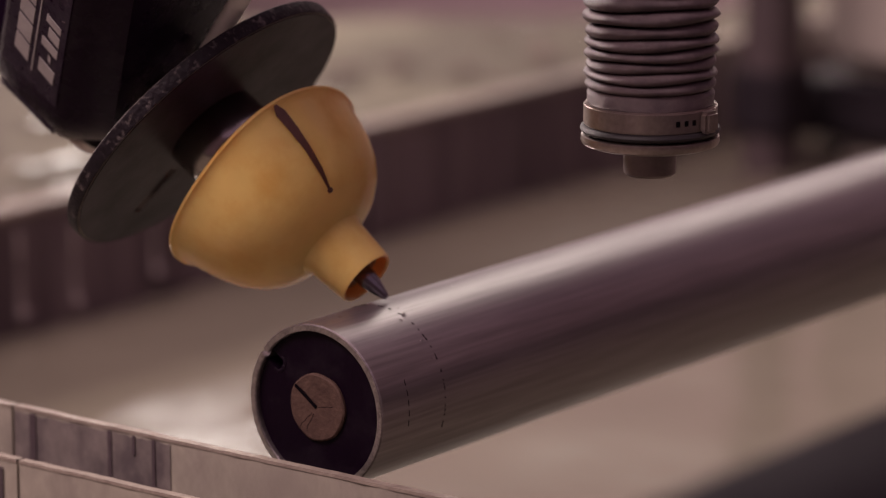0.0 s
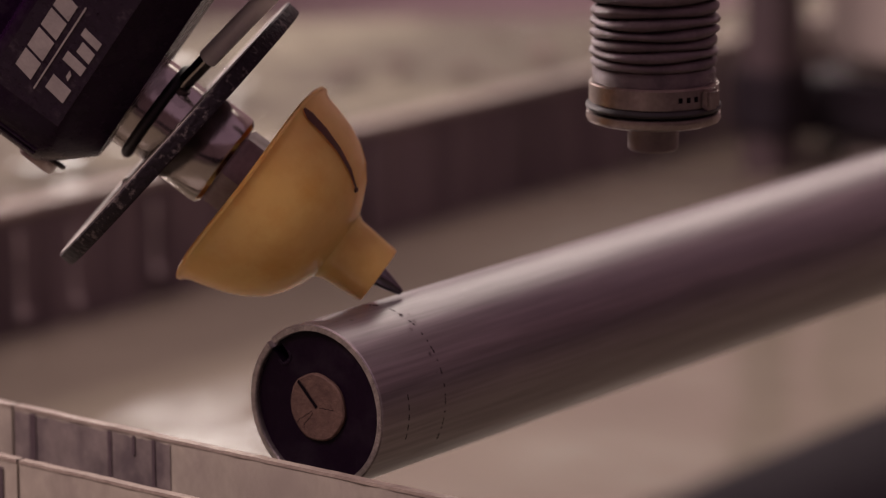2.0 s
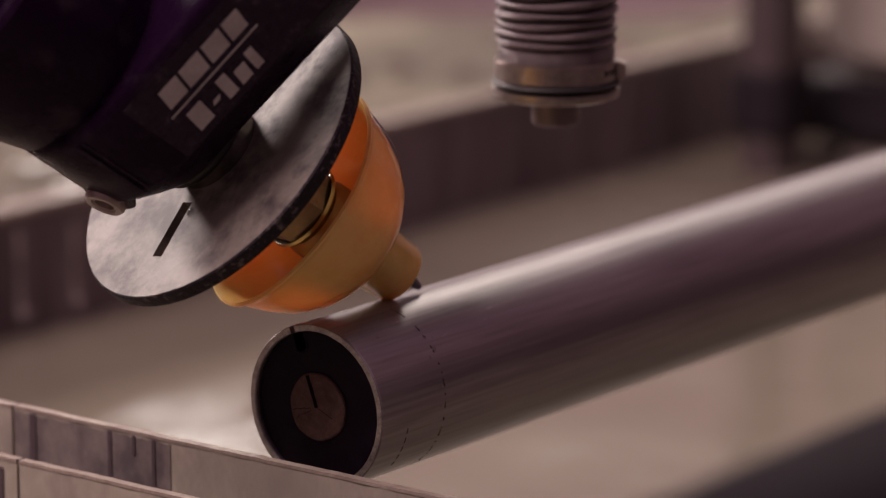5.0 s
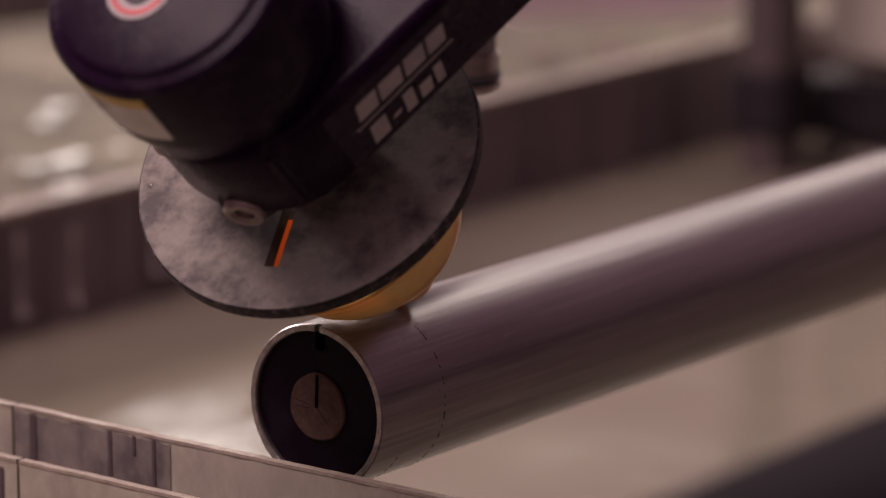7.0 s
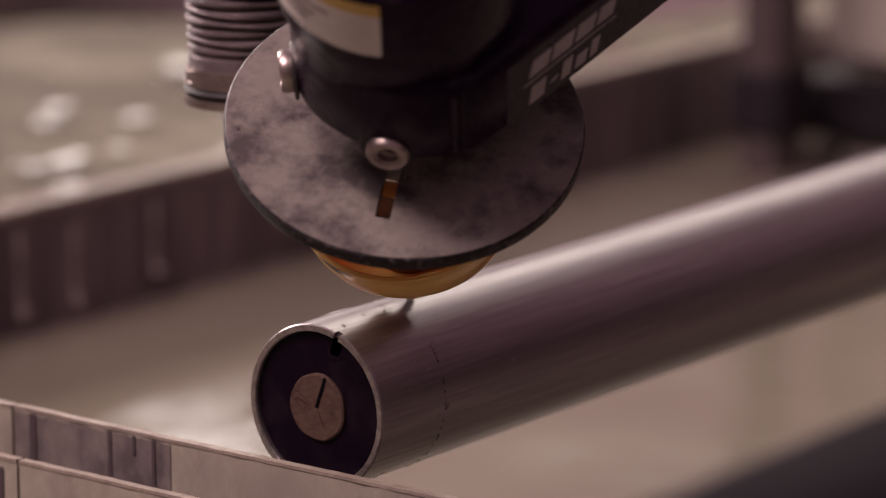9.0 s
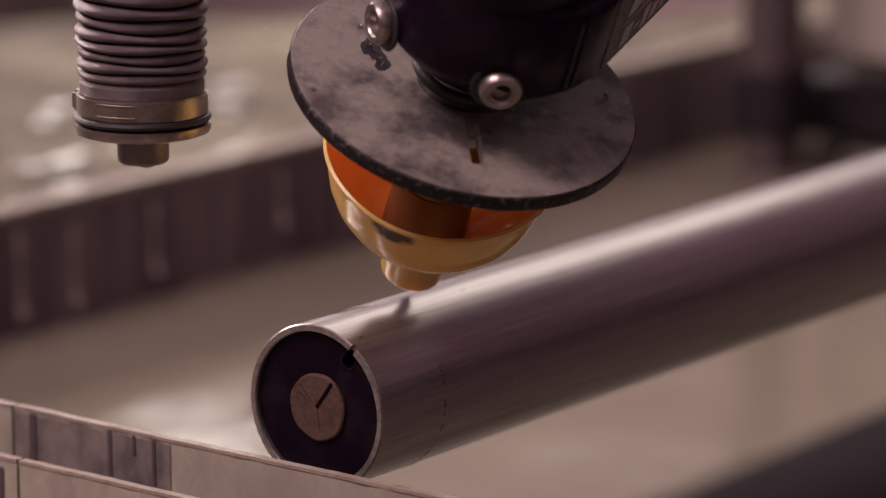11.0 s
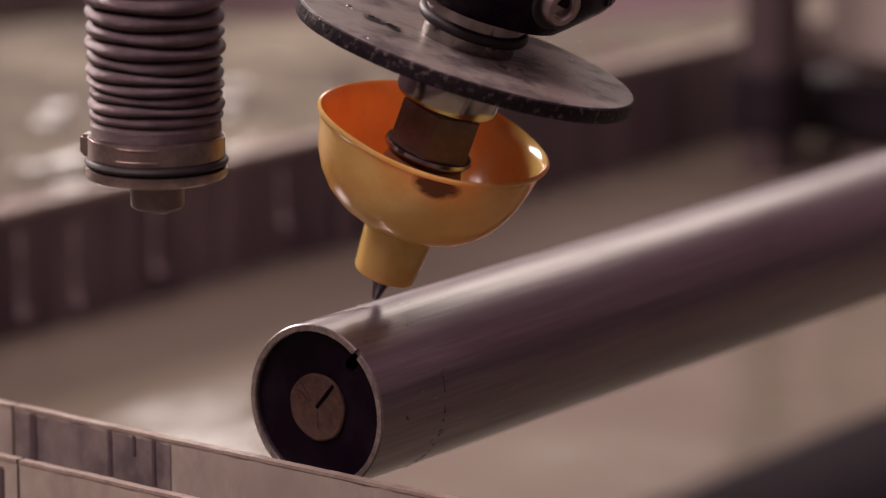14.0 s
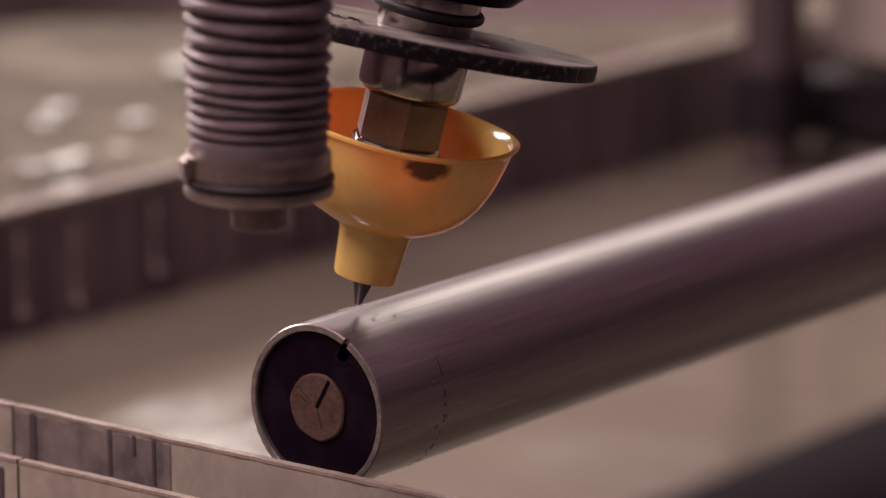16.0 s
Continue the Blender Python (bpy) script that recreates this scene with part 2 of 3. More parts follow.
def sweep(path, radius, seg=20, cap=True):
    """A round bar along a list of points."""
    bm = bmesh.new()
    rings = []
    for i, q in enumerate(path):
        q = Vector(q)
        d = (Vector(path[min(i + 1, len(path) - 1)]) - Vector(path[max(i - 1, 0)])).normalized()
        s = d.orthogonal().normalized() if i == 0 else (s - d * s.dot(d)).normalized()
        t = d.cross(s)
        r = radius(i / (len(path) - 1)) if callable(radius) else radius
        rings.append([bm.verts.new(q + (s * math.cos(2 * math.pi * k / seg) + t * math.sin(2 * math.pi * k / seg)) * r) for k in range(seg)])
    for A, B in zip(rings, rings[1:]):
        for k in range(seg):
            bm.faces.new((A[k], A[(k + 1) % seg], B[(k + 1) % seg], B[k]))
    if cap:
        bm.faces.new(rings[0])
        bm.faces.new(rings[-1])
    return bm


# ---- the setting ----
WATER_Z = -0.111
WALL_X = -0.45
RIM_Z = -0.058
LEDGE_FAR = -0.885


def build_setting():
    tagged(new("hall_ground", mesh_of("hall_ground", box(-9, 9, -9, 9, -0.97, -0.95), M["hall_floor"], False)), "brown concrete floor of the workshop hall", "floor", kind="structure")
    # walls out of view, added to limit ambient light and shape reflections
    tagged(new("wall_west", mesh_of("wall_west", box(-5.2, -5.0, -6, 5.2, -0.95, 3.9), M["hall_wall"], False)), "unseen mauve wall added to close the hall", "wall", kind="structure")
    tagged(new("wall_north", mesh_of("wall_north", box(-5.0, 6, 5.2, 5.4, -0.95, 4.6), M["hall_wall"], False)), "unseen mauve wall added to close the hall", "wall", kind="structure")
    tagged(new("wall_east", mesh_of("wall_east", box(6.0, 6.2, -6, 5.2, -0.95, 3.9), M["hall_wall"], False)), "unseen mauve wall added to close the hall", "wall", kind="structure")
    tagged(new("wall_south", mesh_of("wall_south", box(-5.0, 6.0, -6.2, -6.0, -0.95, 3.9), M["hall_wall"], False)), "unseen mauve wall added to close the hall", "wall", kind="structure")
    # frames out of view, added to dress the area lamps as windows
    for name, m, w, h in (("window_1", pose(-4.99, 1.25, 2.20, 0, 0, 90), 2.3, 1.3), ("added_window_2", pose(-4.65, 5.19, 1.42), 0.64, 1.05), ("window_3", pose(-2.0, 5.19, 2.9), 3.5, 1.3)):
        ob = tagged(new(name), "unseen window frame added round an area lamp", "window", kind="structure")
        ob.matrix_basis = m
        for x0, x1, z0, z1 in ((-w / 2 - 0.08, w / 2 + 0.08, h / 2, h / 2 + 0.08), (-w / 2 - 0.08, w / 2 + 0.08, -h / 2 - 0.08, -h / 2), (-w / 2 - 0.08, -w / 2, -h / 2, h / 2), (w / 2, w / 2 + 0.08, -h / 2, h / 2)):
            part("window_frame", box(x0, x1, -0.03, 0.0, z0, z1, 0.005), M["machine_light"], ob)
    # water in the cutting tank
    bm = bmesh.new()
    bmesh.ops.create_grid(bm, x_segments=90, y_segments=120, size=0.5)
    rnd = random.Random(4)
    for v in bm.verts:
        x, y = v.co.x * 2.0 + 0.55, v.co.y * 3.2 + 0.9
        z = 0.0022 * noise.noise(Vector((x * 9, y * 9, 0))) + 0.0010 * noise.noise(Vector((x * 26, y * 26, 3)))
        v.co = (max(x, WALL_X), y, WATER_Z + z)
    tagged(new("tank_water", mesh_of("tank_water", bm, M["water"])), "murky grey-brown water filling the cutting tank", "water", kind="structure")
    # tank wall with its folded top rim
    w = tagged(new("wall_tank", mesh_of("wall_tank", box(WALL_X - 0.006, WALL_X, -0.8, 2.6, -0.95, RIM_Z), M["wall"], False)), "dark stained steel side wall of the water tank", "tank wall", kind="structure")
    part("rim", box(WALL_X - 0.012, WALL_X + 0.003, -0.8, 2.6, RIM_Z, RIM_Z + 0.004, 0.0015), M["rim"], w, "paler top edge of the tank wall")
    # the tank's other three walls
    for name, x0, x1, y0, y1 in (("wall_tank_east", 1.544, 1.552, -0.692, 2.492), ("wall_tank_south", WALL_X, 1.552, -0.700, -0.692), ("wall_tank_north", WALL_X, 1.552, 2.492, 2.500)):
        tagged(new(name, mesh_of(name, box(x0, x1, y0, y1, -0.95, RIM_Z), M["wall"], False)), "dark stained steel side wall of the water tank", "tank wall", kind="structure")
    rnd = random.Random(9)
    y = 0.0
    while y < 1.9:
        wd = rnd.uniform(0.006, 0.014)
        part("rib", box(WALL_X, WALL_X + rnd.uniform(0.002, 0.005), y, y + wd, -0.3, RIM_Z - rnd.uniform(0.002, 0.012), 0.001), M["wall"], w)
        y += wd + rnd.uniform(0.012, 0.035)
    # drips that run down the wall, their wet glint put into a pale colour
    for y, z0, z1 in ((0.338, -0.064, -0.100), (0.3735, -0.066, -0.1015), (0.4285, -0.064, -0.0975), (0.52, -0.066, -0.09)):
        part("drip", sweep([(WALL_X + 0.0035, y, z0 + (z1 - z0) * k / 6) for k in range(7)], lambda t: 0.0012 + 0.0004 * math.sin(9 * t), 12), M["streak"], w, "wet streak with its glint in a pale colour")
        bm = bmesh.new()
        bmesh.ops.create_uvsphere(bm, u_segments=16, v_segments=10, radius=0.0030)
        part("drip_end", bm, M["streak"], w, "hanging drop in the pale glint colour", pose(WALL_X + 0.005, y, z1 - 0.001))
    # wet ledge behind the tank wall
    bm = bmesh.new()
    bmesh.ops.create_grid(bm, x_segments=50, y_segments=90, size=0.5)
    for v in bm.verts:
        y = v.co.y * 4.4 + 1.2
        # made-up oblique far edge, so the darker hall floor shows beyond it
        far = min(0.0, LEDGE_FAR + 1.2 * min(max(y - 0.80, 0), 0.26))
        near = WALL_X - 0.012
        k = min(1.0, (0.5 - v.co.x) * 50 / 49)
        x = near + (far - near) * k
        # the last row of the sheet drops to the hall floor
        v.co = (x, y, -0.951 if v.co.x < -0.495 else RIM_Z - 0.012 + 0.004 * noise.noise(Vector((x * 6, y * 6, 1))))
    rnd = random.Random(21)
    dm = bmesh.new()
    for i in range(130):
        x = WALL_X - 0.02 - abs(rnd.gauss(0, 0.35))
        y = rnd.uniform(0.2, 1.6)
        k = bmesh.ops.create_uvsphere(dm, u_segments=10, v_segments=6, radius=rnd.uniform(0.001, 0.0032))
        for v in k["verts"]:
            v.co = (v.co.x + x, v.co.y + y, v.co.z * 0.6 + RIM_Z - 0.010)
    tagged(new("ledge_drops", mesh_of("ledge_drops", dm, M["drop"])), "water drops scattered over the wet ledge", "water drops", kind="stuff")
    pm = bmesh.new()
    spots = [(-0.47 - abs(rnd.gauss(0, 0.10)), rnd.uniform(0.33, 0.62), rnd.uniform(0.003, 0.009)) for k in range(34)]
    spots += [(-0.48 - abs(rnd.gauss(0, 0.14)), rnd.uniform(0.6, 1.1), rnd.uniform(0.004, 0.012)) for k in range(26)]
    for x, y, r in spots:
        ring = []
        for k in range(22):
            a, f = 2 * math.pi * k / 22, rnd.uniform(0.6, 1.2)
            ring.append(pm.verts.new((x + r * f * 0.8 * math.cos(a), y + r * f * 1.3 * math.sin(a), RIM_Z - 0.0065)))
        pm.faces.new(ring)
    tagged(new("puddles", mesh_of("puddles", pm, M["puddle"])), "shallow water puddles on the ledge", "puddles", kind="stuff")
    tagged(new("wet_ledge", mesh_of("wet_ledge", bm, M["ledge"])), "wet pale brown ledge behind the tank wall", "ledge", kind="structure")


build_setting()


# ---- slats in front of the tube ----
def slat(y, z, thick, x0, x1, label, gap=None, seed=1):
    ob = thing("support_slat", label, "slat", pose(0, y, z), "tank slats")
    rnd = random.Random(seed)
    spans = [(x0, x1)] if gap is None else [(x0, gap - 0.0006), (gap + 0.0006, x1)]
    for a, b in spans:
        n = int((b - a) / 0.004) + 2
        top = [0.00022 * noise.noise(Vector((i * 0.2, seed, 0))) + 0.00016 * noise.noise(Vector((i * 1.3, seed, 5))) for i in range(n)]
        bm = bmesh.new()
        cols = []
        for i in range(n):
            x = a + (b - a) * i / (n - 1)
            w = 0.0004 * noise.noise(Vector((i * 0.5, seed, 9)))
            cols.append([bm.verts.new(c) for c in ((x, -thick / 2 + w, -0.3), (x, -thick / 2 + w, top[i] - 0.0006), (x, -thick / 2 + 0.0006 + w, top[i]),
                                                  (x, thick / 2 + w, top[i] - 0.0002), (x, thick / 2 + w, -0.3))])
        for A, B in zip(cols, cols[1:]):
            for k in range(4):
                bm.faces.new((A[k], B[k], B[k + 1], A[k + 1]))
        bm.faces.new(cols[0])
        bm.faces.new(cols[-1])
        part("plate", bm, M["slat"], ob, smooth=False)
        bm = bmesh.new()
        for i in range(n - 1):
            xa, xb = a + (b - a) * i / (n - 1), a + (b - a) * (i + 1) / (n - 1)
            q = [bm.verts.new(c) for c in ((xa, -thick / 2 - 0.0003, top[i] - 0.0006), (xb, -thick / 2 - 0.0003, top[i + 1] - 0.0006), (xb, -thick / 2 - 0.0002, top[i + 1] + 0.0004),
                                           (xa, -thick / 2 - 0.0002, top[i] + 0.0004), (xa, thick / 2, top[i] + 0.0003), (xb, thick / 2, top[i + 1] + 0.0003))]
            bm.faces.new((q[0], q[1], q[2], q[3]))
            bm.faces.new((q[3], q[2], q[5], q[4]))
        bmesh.ops.remove_doubles(bm, verts=bm.verts, dist=0.00001)
        part("top_edge", bm, M["slat_edge"], ob, "worn paler cut edge", smooth=False)
    return ob


def build_slats():
    s1 = slat(-0.012, -0.0147, 0.003, -0.40, 0.45, "brown stained steel slat in front of the tube end", gap=-0.1115, seed=1)
    # grime that has dried on the face between the cutting marks
    rnd = random.Random(12)
    for a, b, mat, h in ((-0.1107, -0.0715, "slat_dark", 0.03), (-0.0713, -0.0458, "slat_dark", 0.03)):
        bm = bmesh.new()
        n = 16
        lo = [bm.verts.new((a + (b - a) * i / n + rnd.uniform(-0.0003, 0.0003), -0.0018, -0.0012 - h)) for i in range(n + 1)]
        hi = [bm.verts.new((a + (b - a) * i / n + rnd.uniform(-0.0003, 0.0003), -0.0018, -0.0011 - rnd.uniform(0, 0.0006))) for i in range(n + 1)]
        for i in range(n):
            bm.faces.new((lo[i], lo[i + 1], hi[i + 1], hi[i]))
        part("grime_patch", bm, M[mat], s1, "dark dried grime on the slat", smooth=False)
    for x, w, h in ((-0.1038, 0.0026, 0.022), (-0.0709, 0.0014, 0.018), (-0.0609, 0.0012, 0.006), (-0.0529, 0.0013, 0.017)):
        part("cutting_mark", box(x, x + w, -0.0022, -0.0019, -0.0010 - h, -0.0010), M["slat_mark"], s1, "dark vertical cutting mark", smooth=False)
    s2 = slat(-0.032, -0.0244, 0.003, -0.40, 0.45, "brown stained steel slat standing lower", gap=-0.0905, seed=2)
    part("cutting_mark", box(-0.0985, -0.0965, -0.0021, -0.0018, -0.04, -0.003), M["slat_mark"], s2, "dark vertical cutting mark", smooth=False)


build_slats()


# ---- far machine parts and near pipe ----
def build_far():
    ob = thing("machine_post", "dark steel machine post standing in the tank", "post", pose(-0.384, 0.864, WATER_Z - 0.02))
    part("column", box(-0.013, 0.013, -0.013, 0.013, 0.0, 0.55, 0.003), M["post"], ob)
    part("collar", box(-0.017, 0.017, -0.017, 0.017, 0.04, 0.075, 0.003), M["machine_dark"], ob)
    ob = thing("machine_box", "pale grey machine cover on a black base", "machine", pose(-0.393, 0.916, -0.066))
    part("cover", box(0.004, 0.24, 0.0, 0.2, 0.0, 0.3, 0.012, 4), M["machine_light"], ob, "pale grey cover")
    part("base", box(-0.012, 0.26, -0.012, 0.21, -0.034, -0.002, 0.005), M["machine_dark"], ob, "black base")
    part("foot", box(0.02, 0.24, 0.0, 0.2, -0.08, -0.036, 0.004), M["machine_light"], ob, "grey foot")
    part("knob", lathe([(0, 0), (0.010, 0), (0.012, 0.004), (0.012, 0.02), (0.0, 0.022)], 24, False), M["machine_light"], ob, m=pose(-0.004, -0.002, 0.022, 90, 0, 0))
    ob = thing("dark_pipe", "dark smooth pipe running beside the tube", "pipe", pose(0.326, 0, 0.046))
    part("barrel", lathe([(0.047, -1.0), (0.049, -0.998), (0.049, 1.2), (0.044, 1.2), (0.042, 1.2), (0.042, -1.0)], 64), M["pipe_dark"], ob, m=pose(0, 0, 0, -90, 0, 0))


build_far()


# ---- the tube ----
R = 0.0254


def pierced(bm, cut):
    """The body bm with a slot through it, cut giving the slot's x, y and z ranges."""
    a = new("blank", mesh_of("blank", bm, M["disc"]))
    b = new("cutter", mesh_of("cutter", box(*cut), M["disc"]))
    mod = a.modifiers.new("slot", "BOOLEAN")
    mod.operation, mod.object, mod.solver = "DIFFERENCE", b, "EXACT"
    out = bmesh.new()
    out.from_mesh(a.evaluated_get(bpy.context.evaluated_depsgraph_get()).to_mesh())
    bpy.data.objects.remove(a)
    bpy.data.objects.remove(b)
    return out


def on_tube(deg, y, r=R):
    a = radians(deg)
    return Vector((r * math.cos(a), y, r * math.sin(a)))


def build_tube():
    ob = thing("steel_tube", "dull grey steel tube with a black filler and wooden core", "tube", pose(0, 0, 0))
    # in the tube's own space the slot of the core stands straight up (90 degrees)
    prof = [(R - 0.0003, 0), (R, 0.0004), (R, 1.6), (R - 0.0022, 1.6), (R - 0.0022, 0.0003), (R - 0.0018, 0)]
    notch = [-0.0010, 0.0010, -R - 0.002, -R + 0.004, -0.002, 0.0017]
    part("shell", pierced(lathe(prof, 160), notch), M["tube"], ob, m=pose(0, 0, 0, -90, 0, 0))
    part("cut_end", pierced(lathe([(R - 0.0020, -0.0002), (R - 0.0004, -0.0002), (R - 0.0004, 0.0002), (R - 0.0020, 0.0002)], 128, True, lambda a, r, z: (r + 0.00012 * noise.noise(Vector((40 * math.cos(a), 40 * math.sin(a), r * 900))), z)), notch), M["cut_steel"], ob, "bright cut end ring", m=pose(0, 0, 0, -90, 0, 0))
    groove = [-0.0019, 0.0019, -R, -R + 0.0082, -0.002, 0.007]
    part("filler", pierced(lathe([(0, 0.0016), (R - 0.0024, 0.0016), (R - 0.0024, 1.5), (0, 1.5)], 128, False), groove), M["filler"], ob, "black filler inside the tube", m=pose(0, 0, 0, -90, 0, 0))
    core = part("core", lathe([(0, 0.0004), (0.0098, 0.0004), (0.0103, 0.0008), (0.0103, 0.004), (0, 0.004)], 96, False, lambda a, r, z: (r * (1 + 0.012 * math.sin(3 * a) + 0.01 * math.sin(7 * a + 1)), z)), M["core"], ob, "cracked brown wooden core", m=pose(0, 0, 0, -90, 0, 0))
    part("core_slot", box(-0.0007, 0.0007, 0.0002, 0.001, -0.0002, 0.0101, 0.0002), M["slit"], ob, "narrow slot cut in the core")
    rnd = random.Random(3)
    for i in range(5):
        a = rnd.uniform(0, 2 * math.pi)
        l0, l1 = rnd.uniform(0.0005, 0.003), rnd.uniform(0.006, 0.0098)
        pts = []
        for k in range(6):
            t = l0 + (l1 - l0) * k / 5
            b = a + rnd.uniform(-0.06, 0.06)
            pts.append((t * math.cos(b), 0.00038, t * math.sin(b)))
        part("crack", sweep(pts, 0.00008, 6), M["slit"], ob)
    # ragged burr round the groove in the filler
    for k in range(13):
        a = math.pi * k / 12
        bm = bmesh.new()
        bmesh.ops.create_icosphere(bm, subdivisions=1, radius=0.00055)
        part("burr", bm, M["filler"], ob, m=pose(0.0024 * math.cos(a) + rnd.uniform(-0.0002, 0.0002), 0.0015, R - 0.0066 - 0.0020 * math.sin(a)) @ Matrix.Diagonal((1, 0.4, rnd.uniform(0.8, 1.6), 1)))
    # perforated cut line round the tube and scratches
    for deg0 in range(-80, 60, 3):
        if rnd.random() < 0.42:
            continue
        ln = rnd.uniform(1.0, 2.6)
        pts = [on_tube(deg0 + ln * k / 4, 0.0303 + rnd.uniform(-0.0001, 0.0001), R) for k in range(5)]
        part("cut_slit", sweep(pts, rnd.uniform(0.00012, 0.00022), 6), M["slit"], ob)
    for deg0 in range(6, 40, 7):
        pts = [on_tube(deg0 - 70 + 4 * k / 4, 0.0126, R) for k in range(5)]
        part("cut_slit", sweep(pts, 0.00014, 6), M["slit"], ob)
    for i in range(26):
        a, y = rnd.uniform(20, 150), rnd.uniform(0.008, 0.075)
        da, dy = rnd.uniform(-3, 3), rnd.uniform(-0.003, 0.003)
        pts = [on_tube(a + da * k / 3, y + dy * k / 3, R) for k in range(4)]
        part("scratch", sweep(pts, 0.00007, 5), M["cut_steel"], ob)
    # thin trail of water on the tube
    trail = [on_tube(141 - 12 * k / 9 + rnd.uniform(-0.8, 0.8), 0.008 + 0.022 * k / 9, R) for k in range(10)]
    part("water_trail", sweep(trail, lambda t: 0.00025 + 0.0003 * math.sin(3.1 * t), 8), M["drop"], ob)
    # water drops on the tube
    for i in range(54):
        a, y = rnd.gauss(80, 45), rnd.choice((rnd.gauss(0.030, 0.002), rnd.uniform(0.004, 0.05)))
        s = rnd.choice((0.0002, 0.00025, 0.0003, 0.0004, 0.0006))
        bm = bmesh.new()
        bmesh.ops.create_uvsphere(bm, u_segments=12, v_segments=8, radius=s)
        part("water_drop", bm, M["drop"], ob, m=Matrix.Translation(on_tube(a, y, R)) @ pose(0, 0, 0, 0, 90 - a, 0) @ Matrix.Diagonal((1.2, 1.0, 0.6, 1)))
    return ob


TUBE = build_tube()


# ---- the cutting head ----
U = Vector((-0.806, 0.592, 0))   # the arm leaves the head this way
N = Vector((0.592, 0.806, 0))    # outward from the printed face


def head_cup(head):
    def wob(a, r, z):
        k = max(0.0, min(1.0, (z - 0.026) / 0.03))
        f = 1 + k * k * (0.020 * math.cos(2 * a + 0.6) + 0.016 * math.cos(3 * a - 0.7))
        return r * f, z + k * (0.0024 * math.sin(a + 0.2) + 0.0007 * math.sin(3 * a))
    outer = [(0.0084, 0.0090), (0.0092, 0.0087), (0.0096, 0.0096), (0.0107, 0.0225), (0.0118, 0.0245), (0.0160, 0.0262), (0.0212, 0.0288), (0.0256, 0.0325),
             (0.0292, 0.0375), (0.0317, 0.0430), (0.0334, 0.0490), (0.0344, 0.0535), (0.0353, 0.0553), (0.0360, 0.0558), (0.0361, 0.0566), (0.0353, 0.0571)]
    inner = [(0.0343, 0.0563), (0.0331, 0.0535), (0.0320, 0.0490), (0.0303, 0.0433), (0.0279, 0.0381), (0.0245, 0.0336), (0.0203, 0.0302), (0.0155, 0.0280), (0.0105, 0.0262), (0.0094, 0.0225), (0.0083, 0.0100)]
    cup = part("splash_cup", lathe(outer + inner, 128, True, wob), M["cup"], head, "translucent amber plastic cup")
    # dark dirt line down the cup, and a smear below its edge
    for az, pts, w in ((141, ((0.0353, 0.0553), (0.0346, 0.0528), (0.0335, 0.0470), (0.0312, 0.0405), (0.0275, 0.0345), (0.0225, 0.0295)), 0.0011),):
        bm = bmesh.new()
        rows = []
        for i, (r, z) in enumerate(pts):
            ww = w * (0.5, 1.55, 1.35, 1.0, 0.8, 0.35)[i]
            rw = []
            for s in (-1, 0, 1):
                a = radians(az) + s * ww / r
                rr, zz = wob(a, r, z)
                rw.append(bm.verts.new(((rr + 0.00045) * math.cos(a), (rr + 0.00045) * math.sin(a), zz)))
            rows.append(rw)
        for A, B in zip(rows, rows[1:]):
            for k in range(2):
                bm.faces.new((A[k], A[k + 1], B[k + 1], B[k]))
        part("dirt_line", bm, M["cup_line"], cup, "dark dirt line")
        bm = bmesh.new()
        bmesh.ops.create_uvsphere(bm, u_segments=14, v_segments=8, radius=0.0010)
        a = radians(az + 1)
        part("dirt_spot", bm, M["cup_line"], cup, m=pose(0.0224 * math.cos(a), 0.0224 * math.sin(a), 0.0301) @ Matrix.Diagonal((1.0, 1.0, 0.8, 1)))
    for az, z in ((-30, 0.0536),):
        bm = bmesh.new()
        rows = []
        for i in range(9):
            zz = min(z + (i - 4) * 0.0012, 0.0548 + 0.0001 * i)
            rr = float(np.interp(zz, [q[1] for q in outer[4:14]], [q[0] for q in outer[4:14]])) + 0.00035
            row = []
            for k in range(11):
                a = radians(az) + (k - 5) * 0.0019 / rr
                r2, z2 = wob(a, rr, zz)
                row.append((r2 * math.cos(a), r2 * math.sin(a), z2))
            rows.append(row)
        c = Vector(rows[4][5])
        rows = [[bm.verts.new(Vector(q) - c) for q in row] for row in rows]
        for A, B in zip(rows, rows[1:]):
            for k in range(10):
                bm.faces.new((A[k], A[k + 1], B[k + 1], B[k]))
        part("dirt_smear", bm, M["smear"], cup, "dark dirt smear", Matrix.Translation(c))
    return cup


def hexagon(r, z0, z1, chamfer):
    bm = extrude_outline([(r * math.cos(radians(60 * i + 20)), r * math.sin(radians(60 * i + 20))) for i in range(6)], z0, z1, chamfer, 2)
    return bm


